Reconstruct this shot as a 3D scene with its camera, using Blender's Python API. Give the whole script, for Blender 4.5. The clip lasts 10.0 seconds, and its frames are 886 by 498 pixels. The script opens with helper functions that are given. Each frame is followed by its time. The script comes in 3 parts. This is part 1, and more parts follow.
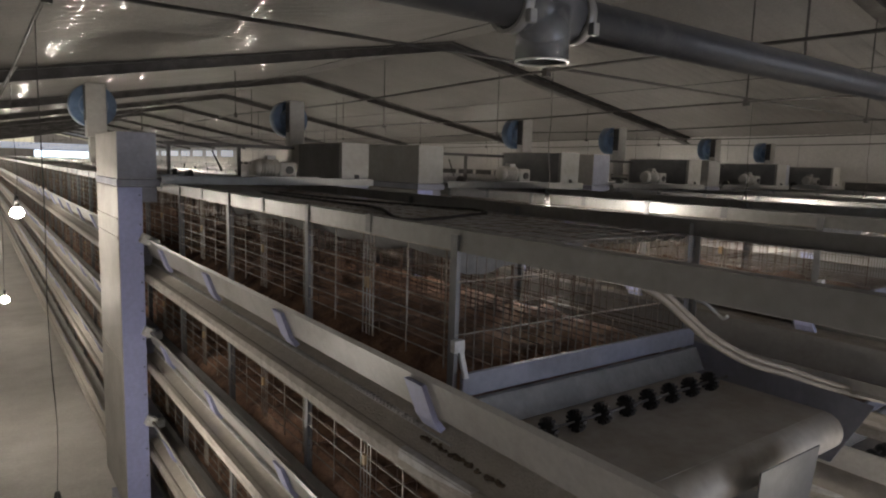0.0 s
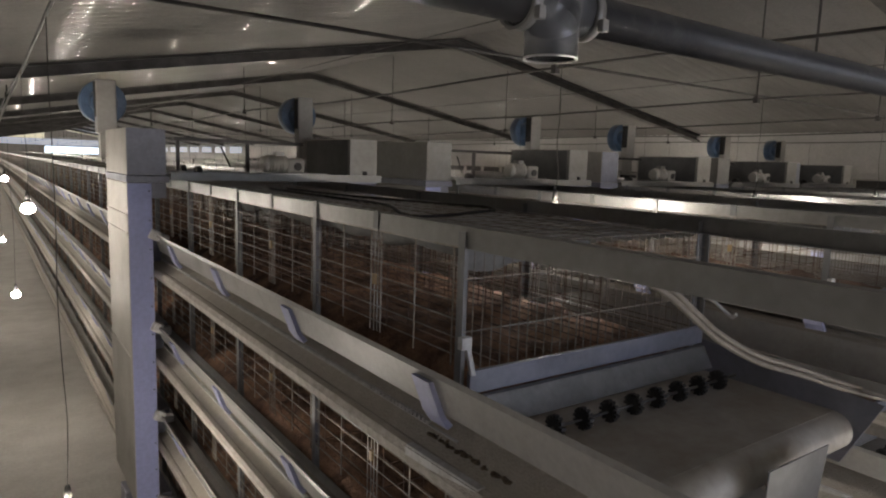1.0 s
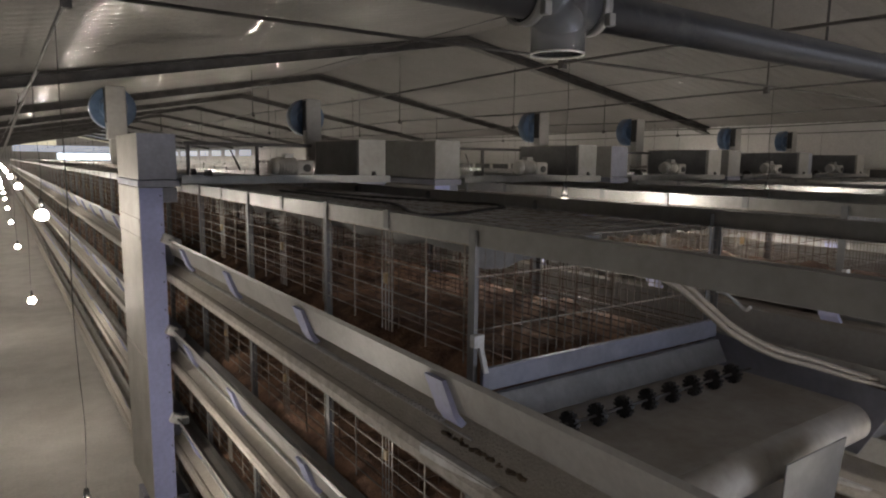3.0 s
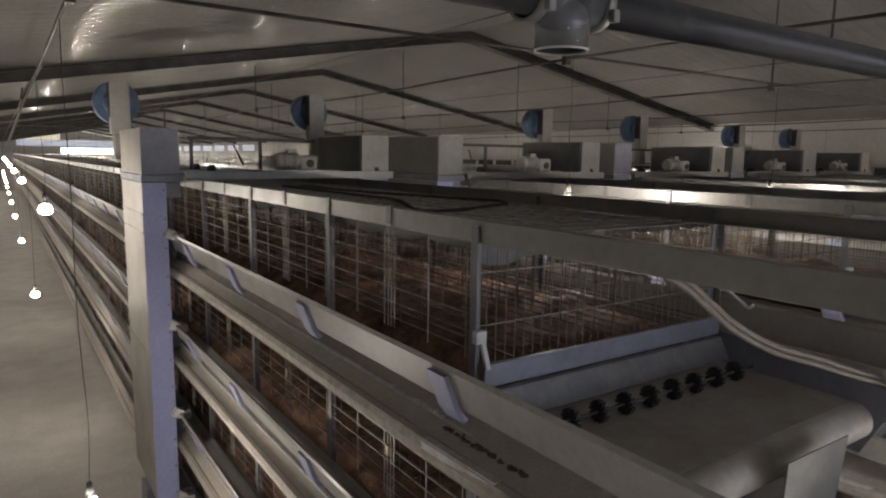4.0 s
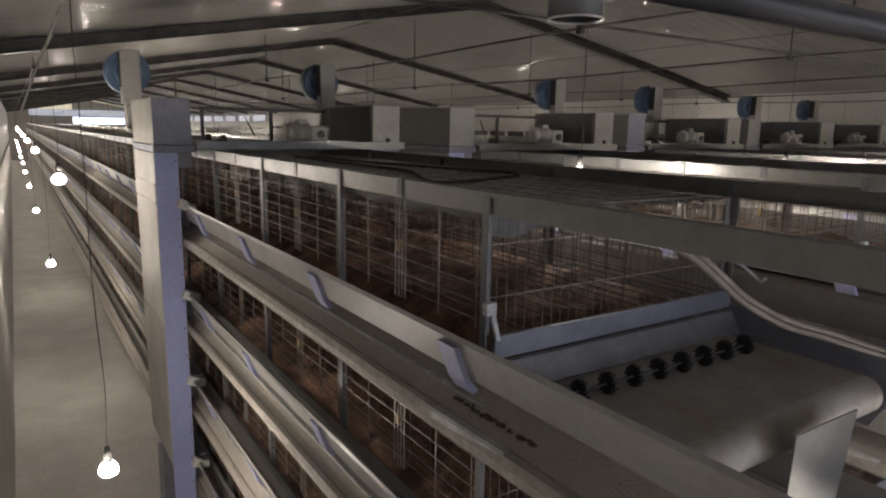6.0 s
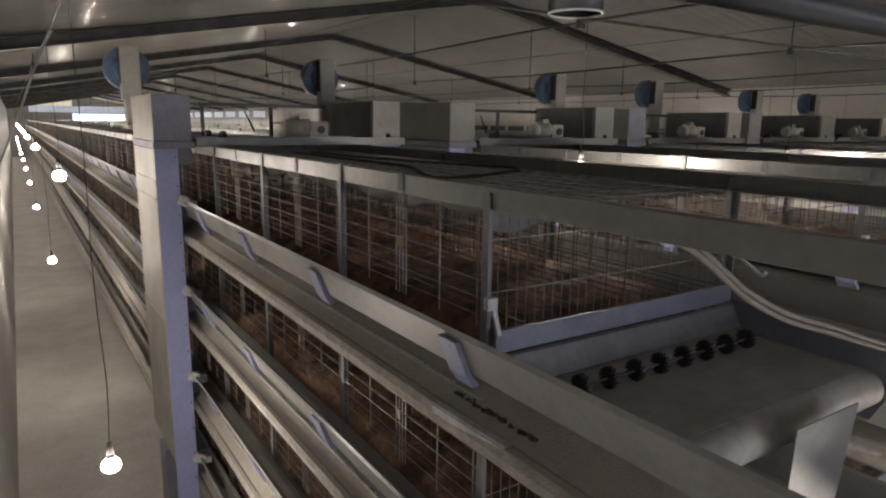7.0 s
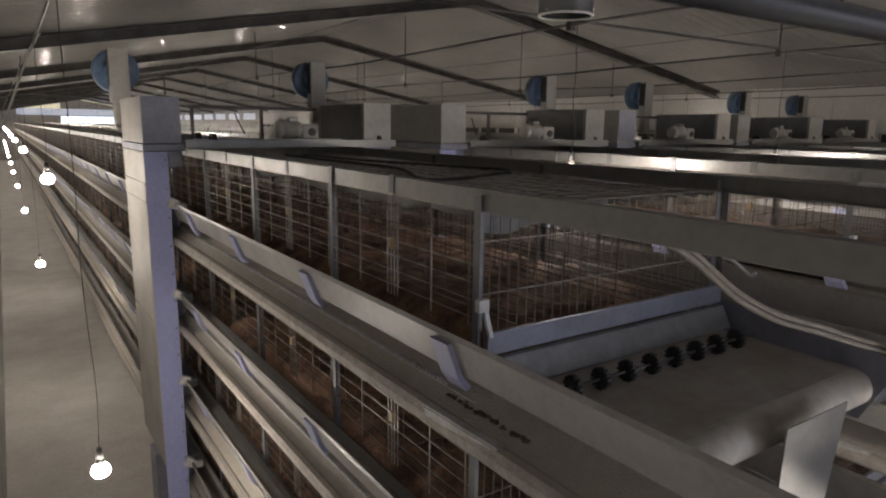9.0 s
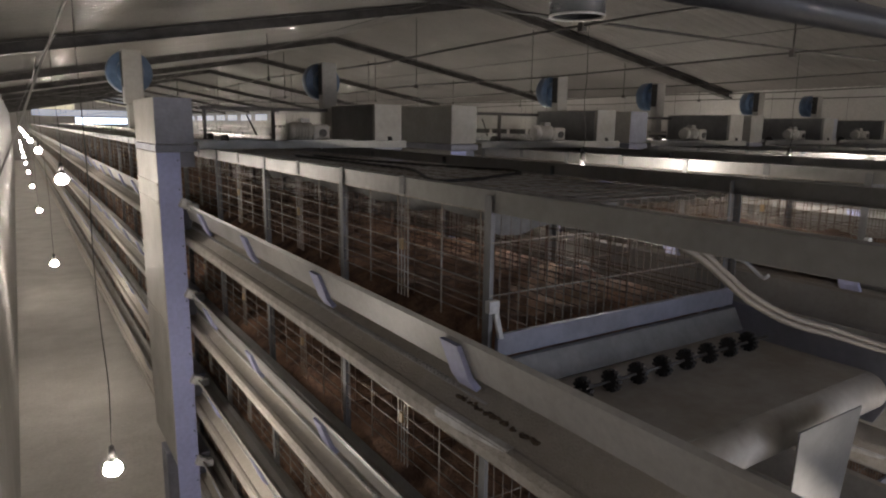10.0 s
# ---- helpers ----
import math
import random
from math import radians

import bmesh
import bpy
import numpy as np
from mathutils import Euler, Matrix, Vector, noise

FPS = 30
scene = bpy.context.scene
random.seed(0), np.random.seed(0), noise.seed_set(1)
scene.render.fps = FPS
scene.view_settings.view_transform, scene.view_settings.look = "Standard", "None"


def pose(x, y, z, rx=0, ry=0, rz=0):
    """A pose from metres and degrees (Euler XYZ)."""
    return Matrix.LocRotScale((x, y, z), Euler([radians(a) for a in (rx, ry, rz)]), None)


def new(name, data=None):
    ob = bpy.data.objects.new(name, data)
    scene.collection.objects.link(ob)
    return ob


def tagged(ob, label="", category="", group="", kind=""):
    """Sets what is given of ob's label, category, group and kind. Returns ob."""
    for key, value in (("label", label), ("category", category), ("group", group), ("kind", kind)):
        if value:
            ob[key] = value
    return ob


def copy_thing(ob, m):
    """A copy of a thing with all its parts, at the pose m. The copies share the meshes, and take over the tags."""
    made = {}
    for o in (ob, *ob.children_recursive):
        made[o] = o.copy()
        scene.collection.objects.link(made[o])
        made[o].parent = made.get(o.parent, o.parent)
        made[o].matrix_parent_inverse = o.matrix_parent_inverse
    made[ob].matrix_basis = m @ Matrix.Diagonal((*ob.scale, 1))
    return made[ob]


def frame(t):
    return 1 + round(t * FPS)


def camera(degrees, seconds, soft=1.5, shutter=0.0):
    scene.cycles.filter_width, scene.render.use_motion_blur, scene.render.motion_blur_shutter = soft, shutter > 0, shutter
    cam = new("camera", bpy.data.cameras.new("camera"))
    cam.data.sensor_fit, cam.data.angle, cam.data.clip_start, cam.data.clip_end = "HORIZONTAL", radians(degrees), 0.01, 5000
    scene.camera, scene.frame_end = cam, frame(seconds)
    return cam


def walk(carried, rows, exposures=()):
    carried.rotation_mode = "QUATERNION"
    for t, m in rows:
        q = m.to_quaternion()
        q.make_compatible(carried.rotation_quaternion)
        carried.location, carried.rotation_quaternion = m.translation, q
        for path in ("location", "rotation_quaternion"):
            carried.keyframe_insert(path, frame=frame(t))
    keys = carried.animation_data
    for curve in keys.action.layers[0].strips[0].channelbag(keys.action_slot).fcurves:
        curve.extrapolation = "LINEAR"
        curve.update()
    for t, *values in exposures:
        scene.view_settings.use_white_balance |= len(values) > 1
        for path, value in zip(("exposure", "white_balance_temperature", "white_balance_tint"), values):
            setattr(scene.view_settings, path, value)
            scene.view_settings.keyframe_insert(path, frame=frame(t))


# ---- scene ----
cam = camera(68.57, 10.0, soft=2.1)
EYE = 3.70
# seconds, then yaw, pitch, roll in degrees: the camera turns where it is held
PATH = [
    (0.0, -35.85, -7.24, -1.71),
    (0.5, -35.60, -7.39, -1.84),
    (1.0, -35.15, -7.53, -1.85),
    (1.5, -34.87, -7.66, -1.25),
    (2.0, -34.67, -7.71, -1.23),
    (2.5, -34.52, -7.61, -0.57),
    (4.0, -34.12, -8.04, -0.85),
    (4.5, -34.20, -8.24, -0.72),
    (5.0, -34.10, -8.51, -0.86),
    (5.5, -33.74, -9.37, -1.15),
    (6.0, -33.13, -10.55, -1.01),
    (7.5, -33.25, -11.02, -0.66),
    (8.0, -33.63, -10.86, -0.59),
    (8.5, -33.87, -10.81, -0.39),
    (9.0, -33.89, -10.78, -0.69),
    (9.5, -33.84, -10.79, -0.65),
    (10.0, -32.96, -10.71, -0.71),
]
walk(cam, [(t, pose(0, 0, EYE, 90 + p, r, w)) for t, w, p, r in PATH],
     exposures=[(0.0, 0.08, 6500, 13), (10.0, 0.06, 6500, 15)])

# ---------------------------------------------------------------- light
world = bpy.data.worlds.new("sky")
scene.world = world
world.use_nodes = True
wn = world.node_tree
sky = wn.nodes.new("ShaderNodeTexSky")
sky.sky_type = "NISHITA"
sky.sun_disc = False
sky.sun_elevation, sky.sun_rotation = radians(38), radians(60)
wn.nodes["Background"].inputs["Strength"].default_value = 0.12
wn.links.new(sky.outputs["Color"], wn.nodes["Background"].inputs["Color"])

BULB_POWER = 385.0
DOOR_POWER = 85.0
door_light = new("door_daylight", bpy.data.lights.new("door_daylight", "AREA"))
door_light.data.shape, door_light.data.size, door_light.data.size_y = "RECTANGLE", 5.0, 2.6
door_light.data.energy, door_light.data.color = DOOR_POWER, (0.74, 0.81, 1.0)
door_light.matrix_world = pose(4.0, -3.95, 3.2, 90, 0, 0)

# ---------------------------------------------------------------- materials


def material(name, colour, rough=0.6, metal=0.0, second=None, scale=6.0, bump=0.15, grain=60.0, spread=0.5, stretch=(1, 1, 1), dust=None, dust_amount=0.0):
    """A surface with patches of a second colour, a fine grain and a little relief; dust lies on faces that look up."""
    m = bpy.data.materials.new(name)
    m.use_nodes = True
    n, l = m.node_tree.nodes, m.node_tree.links
    b = n["Principled BSDF"]
    co = n.new("ShaderNodeTexCoord")
    mp = n.new("ShaderNodeMapping")
    mp.inputs["Scale"].default_value = stretch
    l.new(co.outputs["Object"], mp.inputs["Vector"])
    big = n.new("ShaderNodeTexNoise")
    big.inputs["Scale"].default_value, big.inputs["Detail"].default_value = scale, 6
    big.inputs["Roughness"].default_value = 0.65
    fine = n.new("ShaderNodeTexNoise")
    fine.inputs["Scale"].default_value, fine.inputs["Detail"].default_value = grain, 4
    l.new(mp.outputs["Vector"], big.inputs["Vector"])
    l.new(mp.outputs["Vector"], fine.inputs["Vector"])
    ramp = n.new("ShaderNodeValToRGB")
    ramp.color_ramp.elements[0].position, ramp.color_ramp.elements[1].position = 0.5 - spread / 4, 0.5 + spread / 4
    ramp.color_ramp.elements[0].color = (*colour, 1)
    ramp.color_ramp.elements[1].color = (*(second or [c * 0.75 for c in colour]), 1)
    l.new(big.outputs["Fac"], ramp.inputs["Fac"])
    mix = n.new("ShaderNodeMix")
    mix.data_type, mix.blend_type = "RGBA", "MULTIPLY"
    mix.inputs[0].default_value = 0.2
    grey = n.new("ShaderNodeMapRange")
    grey.inputs[1].default_value, grey.inputs[2].default_value = 0.3, 0.7
    grey.inputs[3].default_value, grey.inputs[4].default_value = 0.45, 1.15
    l.new(fine.outputs["Fac"], grey.inputs[0])
    l.new(ramp.outputs["Color"], mix.inputs[6])
    l.new(grey.outputs[0], mix.inputs[7])
    last = mix.outputs[2]
    if dust:
        geo = n.new("ShaderNodeNewGeometry")
        sep = n.new("ShaderNodeSeparateXYZ")
        l.new(geo.outputs["Normal"], sep.inputs[0])
        up = n.new("ShaderNodeMapRange")
        up.inputs[1].default_value, up.inputs[2].default_value = 0.2, 0.9
        l.new(sep.outputs["Z"], up.inputs[0])
        lie = n.new("ShaderNodeMath")
        lie.operation, lie.use_clamp = "MULTIPLY_ADD", True
        l.new(up.outputs[0], lie.inputs[0])
        lie.inputs[1].default_value = dust_amount
        spot = n.new("ShaderNodeMapRange")
        spot.inputs[1].default_value, spot.inputs[2].default_value = 0.5, 0.75
        spot.inputs[3].default_value, spot.inputs[4].default_value = 0.0, dust_amount * 0.6
        l.new(big.outputs["Fac"], spot.inputs[0])
        l.new(spot.outputs[0], lie.inputs[2])
        dm = n.new("ShaderNodeMix")
        dm.data_type = "RGBA"
        l.new(lie.outputs[0], dm.inputs[0])
        l.new(last, dm.inputs[6])
        dm.inputs[7].default_value = (*dust, 1)
        last = dm.outputs[2]
    l.new(last, b.inputs["Base Color"])
    b.inputs["Metallic"].default_value = metal
    rr = n.new("ShaderNodeMapRange")
    rr.inputs[3].default_value, rr.inputs[4].default_value = max(0.03, rough - 0.12), min(1, rough + 0.15)
    l.new(big.outputs["Fac"], rr.inputs[0])
    l.new(rr.outputs[0], b.inputs["Roughness"])
    bp = n.new("ShaderNodeBump")
    bp.inputs["Strength"].default_value, bp.inputs["Distance"].default_value = bump, 0.01
    l.new(fine.outputs["Fac"], bp.inputs["Height"])
    l.new(bp.outputs["Normal"], b.inputs["Normal"])
    return m


def glow(name, colour, strength):
    m = bpy.data.materials.new(name)
    m.use_nodes = True
    b = m.node_tree.nodes["Principled BSDF"]
    b.inputs["Base Color"].default_value = (0.9, 0.9, 0.9, 1)
    b.inputs["Emission Color"].default_value = (*colour, 1)
    b.inputs["Emission Strength"].default_value = strength
    return m


DUST = (0.23, 0.19, 0.14)
galv = material("galvanised", (0.285, 0.28, 0.268), 0.40, 0.4, (0.25, 0.245, 0.235), 5, 0.04, 30, dust=DUST, dust_amount=0.12)
trough_mat = material("trough_plastic", (0.385, 0.375, 0.36), 0.42, 0.0, (0.335, 0.325, 0.31), 4, 0.15, 50, dust=DUST, dust_amount=0.55)
tray_mat = material("dirty_tray", (0.52, 0.485, 0.44), 0.7, 0.0, (0.36, 0.325, 0.28), 18, 0.6, 110, dust=(0.44, 0.40, 0.34), dust_amount=0.7)
wire_mat = material("cage_wire", (0.38, 0.36, 0.33), 0.5, 0.4, (0.2, 0.16, 0.12), 12, 0.1, 80)
bar_mat = material("bar_wire", (0.25, 0.23, 0.21), 0.5, 0.4, (0.17, 0.14, 0.11), 12, 0.1, 80)
# inner wires are coloured a darker brown than the front wires
inner_mat = material("brown_wire", (0.15, 0.09, 0.063), 0.7, 0.1, (0.09, 0.055, 0.04), 12, 0.1, 80)
manure_mat = material("litter", (0.33, 0.185, 0.115), 0.95, 0.0, (0.10, 0.056, 0.038), 6, 0.9, 60)
belt_mat = material("belt", (0.44, 0.42, 0.39), 0.5, 0.0, (0.31, 0.28, 0.245), 4, 0.2, 30, dust=DUST, dust_amount=0.35)
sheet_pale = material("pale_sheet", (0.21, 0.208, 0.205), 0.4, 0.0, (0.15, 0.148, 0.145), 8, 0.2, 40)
sheet_mat = material("top_sheet", (0.46, 0.46, 0.46), 0.35, 0.2, (0.36, 0.355, 0.35), 4, 0.2, 40, dust=DUST, dust_amount=0.4)
cream = material("painted_steel", (0.36, 0.345, 0.32), 0.5, 0.0, (0.32, 0.305, 0.28), 2.5, 0.03, 25, dust=DUST, dust_amount=0.4)
grey_paint = material("grey_paint", (0.27, 0.262, 0.25), 0.5, 0.1, (0.23, 0.222, 0.21), 2.5, 0.03, 25, dust=DUST, dust_amount=0.4)
# Grey steel with the bluish daylight on south-facing faces put into its colour.
bluegrey = material("daylit_blue_steel", (0.235, 0.242, 0.30), 0.45, 0.1, (0.185, 0.188, 0.225), 4, 0.08, 40)
# Blue daylight falling on the column fronts is put into this colour.
daylight_blue = material("daylight_tint", (0.36, 0.39, 0.66), 0.4, 0.0, (0.33, 0.36, 0.61), 3, 0.05, 30)
# Bracket plastic with the door daylight's bluish tint put into its colour.
bracket_mat = material("blue_bracket", (0.43, 0.45, 0.66), 0.45, 0.0, (0.36, 0.38, 0.58), 8, 0.1, 50)
dull_steel = material("dull_steel", (0.22, 0.22, 0.225), 0.5, 0.2, (0.17, 0.17, 0.175), 9, 0.2, 50)
panel_dark = material("grey_panel", (0.16, 0.16, 0.16), 0.45, 0.2, (0.12, 0.12, 0.12), 4, 0.05, 40)
fan_blue = material("blue_housing", (0.10, 0.155, 0.24), 0.4, 0.0, (0.055, 0.10, 0.18), 8, 0.05, 40, dust=DUST, dust_amount=0.3)
litter_crumb = material("feed_crumb", (0.20, 0.15, 0.10), 0.9, 0.0, (0.07, 0.05, 0.035), 40, 0.5, 90)
cord_mat = material("cord", (0.07, 0.065, 0.06), 0.6, 0.0, (0.05, 0.045, 0.04), 12, 0.1, 60)
black = material("black_rubber", (0.02, 0.02, 0.02), 0.6, 0.0, (0.035, 0.03, 0.028), 12, 0.2, 60)
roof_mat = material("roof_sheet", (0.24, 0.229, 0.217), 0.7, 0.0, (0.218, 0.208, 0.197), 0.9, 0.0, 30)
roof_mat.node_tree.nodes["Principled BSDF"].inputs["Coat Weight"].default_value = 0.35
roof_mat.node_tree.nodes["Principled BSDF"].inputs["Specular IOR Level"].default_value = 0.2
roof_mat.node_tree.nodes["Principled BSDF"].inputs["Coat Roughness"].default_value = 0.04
steel_dark = material("rafter_steel", (0.10, 0.095, 0.09), 0.5, 0.3, (0.055, 0.05, 0.047), 3, 0.1, 30)
concrete = material("concrete", (0.60, 0.57, 0.525), 0.75, 0.0, (0.50, 0.47, 0.43), 1.3, 0.3, 25)
wall_mat = material("wall_panel", (0.46, 0.44, 0.42), 0.5, 0.0, (0.41, 0.395, 0.375), 1.5, 0.05, 30)
hose_mat = material("hose", (0.215, 0.185, 0.15), 0.6, 0.0, (0.16, 0.135, 0.11), 10, 0.2, 60)
clip_yellow = material("yellow_clip", (0.45, 0.31, 0.16), 0.5, 0.0, (0.36, 0.24, 0.12), 10, 0.1, 50)
paper = material("white_spout", (0.68, 0.68, 0.68), 0.5, 0.0, (0.5, 0.49, 0.47), 20, 0.2, 50)
pipe_mat = material("smoky_pipe", (0.055, 0.055, 0.06), 0.5, 0.0, (0.045, 0.046, 0.052), 3, 0.02, 20, dust=(0.36, 0.35, 0.34), dust_amount=0.6)
pipe_mat.node_tree.nodes["Principled BSDF"].inputs["Transmission Weight"].default_value = 0.35
pipe_mat.node_tree.nodes["Principled BSDF"].inputs["Coat Weight"].default_value = 0.2
tee_mat = material("clear_tee", (0.62, 0.63, 0.65), 0.15, 0.0, (0.24, 0.25, 0.26), 4, 0.03, 20)
tee_mat.node_tree.nodes["Principled BSDF"].inputs["Transmission Weight"].default_value = 0.8
bulb_mat = glow("bulb_glow", (1.0, 0.93, 0.80), BULB_POWER)
window_mat = glow("window_daylight", (0.66, 0.82, 1.0), 2.6)
dim_window = glow("frosted_daylight", (0.62, 0.75, 1.0), 0.32)

# ---------------------------------------------------------------- mesh helpers


def box(bm, x0, x1, y0, y1, z0, z1):
    v = [bm.verts.new((x, y, z)) for x in (x0, x1) for y in (y0, y1) for z in (z0, z1)]
    for a in ((0, 1, 3, 2), (4, 6, 7, 5), (0, 4, 5, 1), (2, 3, 7, 6), (0, 2, 6, 4), (1, 5, 7, 3)):
        bm.faces.new([v[i] for i in a])
    return v


def rod(bm, p, q, r, seg=6, cap=True, r2=None):
    p, q = Vector(p), Vector(q)
    m = (q - p).to_track_quat("Z", "Y").to_matrix()
    rings = []
    for c, rad in ((p, r), (q, r if r2 is None else r2)):
        rings.append([bm.verts.new(c + m @ Vector((rad * math.cos(2 * math.pi * i / seg), rad * math.sin(2 * math.pi * i / seg), 0))) for i in range(seg)])
    for i in range(seg):
        f = bm.faces.new((rings[0][i], rings[0][(i + 1) % seg], rings[1][(i + 1) % seg], rings[1][i]))
        f.smooth = seg > 6
    if cap:
        bm.faces.new(rings[0][::-1])
        bm.faces.new(rings[1])


def extrude(bm, profile, y0, y1, closed=True):
    """A profile of (x, z) drawn along y."""
    a = [bm.verts.new((x, y0, z)) for x, z in profile]
    b = [bm.verts.new((x, y1, z)) for x, z in profile]
    n = len(profile)
    for i in range(n if closed else n - 1):
        j = (i + 1) % n
        bm.faces.new((a[i], a[j], b[j], b[i]))
    if closed:
        bm.faces.new(a[::-1])
        bm.faces.new(b)


def strip(path, thick):
    """A closed profile from an open line of (x, z), with a thickness."""
    out = []
    for side in (1, -1):
        pts = []
        for i, (x, z) in enumerate(path):
            a = Vector(path[max(0, i - 1)])
            b = Vector(path[min(len(path) - 1, i + 1)])
            d = (b - a).normalized()
            pts.append((x - side * d.y * thick / 2, z + side * d.x * thick / 2))
        out += pts if side == 1 else pts[::-1]
    return out


def part(name, bm, mat, parent=None, label="", bevel=0.0, smooth=False):
    me = bpy.data.meshes.new(name)
    bmesh.ops.recalc_face_normals(bm, faces=bm.faces)
    bm.to_mesh(me)
    bm.free()
    me.materials.append(mat)
    if smooth:
        for p in me.polygons:
            p.use_smooth = True
    ob = new(name, me)
    if parent:
        ob.parent = parent
    if label:
        ob["label"] = label
    if bevel:
        mod = ob.modifiers.new("bevel", "BEVEL")
        mod.width, mod.segments, mod.limit_method = bevel, 2, "ANGLE"
    return ob


def again(ob, m, parent):
    """The same mesh once more, as an object of its own."""
    o = bpy.data.objects.new(ob.name, ob.data)
    scene.collection.objects.link(o)
    o.parent = parent
    o.matrix_basis = m
    return o


def cable(name, pts, r, mat, parent=None, label=""):
    """A round cord through the points, as a mesh."""
    bm = bmesh.new()
    pts = [Vector(p) for p in pts]
    dense = []
    for i in range(len(pts) - 1):
        p0, p1, p2, p3 = pts[max(0, i - 1)], pts[i], pts[i + 1], pts[min(len(pts) - 1, i + 2)]
        for k in range(8):
            t = k / 8
            dense.append(0.5 * ((2 * p1) + (p2 - p0) * t + (2 * p0 - 5 * p1 + 4 * p2 - p3) * t * t + (3 * p1 - p0 - 3 * p2 + p3) * t ** 3))
    dense.append(pts[-1])
    rings = []
    for i, p in enumerate(dense):
        d = dense[min(i + 1, len(dense) - 1)] - dense[max(i - 1, 0)]
        m = d.to_track_quat("Z", "Y").to_matrix()
        rings.append([bm.verts.new(p + m @ Vector((r * math.cos(a * math.pi / 4), r * math.sin(a * math.pi / 4), 0))) for a in range(8)])
    for a, b in zip(rings, rings[1:]):
        for i in range(8):
            bm.faces.new((a[i], a[(i + 1) % 8], b[(i + 1) % 8], b[i])).smooth = True
    bm.faces.new(rings[0][::-1])
    bm.faces.new(rings[-1])
    return part(name, bm, mat, parent, label)


def empty(name, label, category, group="", kind=""):
    return tagged(new(name), label, category, group, kind)


# ---------------------------------------------------------------- plan
LEFT, RIGHT, RIDGE = -0.28, 13.72, 6.72
EAVE, RIDGE_Z = EYE + 0.78, EYE + 2.04
BACK, FAR = -4.0, 74.0
ROW_X, ROW_W, PITCH, ROWS = 1.21, 1.28, 2.40, 5
ROW_Y, ROW_END = 1.59, 71.0
CELL, TIER, CAGE = 0.547, 0.71, 0.418
TOP = EYE - 0.230
CART_Y = (5.25, 4.90, 4.97, 5.06, 5.30)

# ---------------------------------------------------------------- building
bm = bmesh.new()
box(bm, LEFT - 0.3, RIGHT + 0.3, BACK - 0.3, FAR + 0.3, -0.2, 0.0)
tagged(part("floor", bm, concrete), "dusty grey concrete aisle floor", "floor", kind="structure")

for name, x0, x1 in (("wall_west", LEFT - 0.15, LEFT), ("wall_east", RIGHT, RIGHT + 0.15)):
    bm = bmesh.new()
    box(bm, x0, x1, BACK, FAR, 0, EAVE + 0.16)
    tagged(part(name, bm, wall_mat), "pale insulated panel side wall", "wall", kind="structure")


def gable(name, y0, y1, holes):
    """An end wall with rectangular openings, built from strips."""
    bm = bmesh.new()
    xs = sorted({LEFT, RIGHT, RIDGE, *[h[0] for h in holes], *[h[1] for h in holes]})
    for a, b in zip(xs, xs[1:]):
        cuts = sorted((h[2], h[3]) for h in holes if h[0] <= a and h[1] >= b)
        z = 0.0
        for lo, hi in cuts:
            if lo > z:
                box(bm, a, b, y0, y1, z, lo)
            z = hi

        def top(x):
            return EAVE + (RIDGE_Z - EAVE) * (1 - abs(x - RIDGE) / (RIDGE - LEFT if x < RIDGE else RIGHT - RIDGE))
        v = box(bm, a, b, y0, y1, z, top(a))
        for w in v:
            if w.co.z > z + 1e-6:
                w.co.z = top(w.co.x)
    tagged(part(name, bm, wall_mat), "pale panel end wall with window openings", "wall", kind="structure")


FAR_WINDOWS = [(5.1, 9.7, EYE - 0.35, EYE + 0.40), (1.5, 11.5, EYE + 0.52, EYE + 1.12)]
gable("wall_north", FAR, FAR + 0.15, FAR_WINDOWS)
gable("wall_south", BACK - 0.15, BACK, [(1.5, 6.5, 1.9, 4.5)])
for i, (x0, x1, z0, z1) in enumerate(FAR_WINDOWS):
    bm = bmesh.new()
    box(bm, x0, x1, FAR + 0.06, FAR + 0.08, z0, z1)
    pane = part("window_%d" % (i + 1), bm, (window_mat, dim_window)[i])
    tagged(pane, "bright translucent window at the far end of the house", "window", kind="structure")

# daylight inlets high in the far part of the east wall
for i in range(9):
    bm = bmesh.new()
    box(bm, RIGHT - 0.012, RIGHT - 0.004, 42 + 3.4 * i, 44.4 + 3.4 * i, EYE + 0.22, EYE + 0.62)
    inlet = part("window_%d" % (i + 3), bm, dim_window)
    tagged(inlet, "frosted daylight inlet high in the side wall", "window", kind="structure")

# air inlets with dark flaps along the east wall


def air_inlet():
    e = empty("air_inlet", "dark air inlet flap in a pale frame on the side wall", "air inlet", "air inlets", "structure")
    x = RIGHT - 0.002
    bm = bmesh.new()
    box(bm, x - 0.03, x - 0.012, 0.05, 0.87, 0.03, 0.19)
    part("flap", bm, black, e, bevel=0.004)
    for y0, y1, z0, z1 in ((0, 0.92, 0, 0.03), (0, 0.92, 0.19, 0.22), (0, 0.05, 0.03, 0.19), (0.87, 0.92, 0.03, 0.19)):
        bm = bmesh.new()
        box(bm, x - 0.05, x - 0.004, y0, y1, z0, z1)
        part("frame", bm, cream, e)
    return e


inlet_one = air_inlet()
inlet_one.matrix_basis = pose(0, 2.9, EYE - 0.26)
for i in range(1, 40):
    copy_thing(inlet_one, pose(0, 2.9 + 0.95 * i, EYE - 0.26))

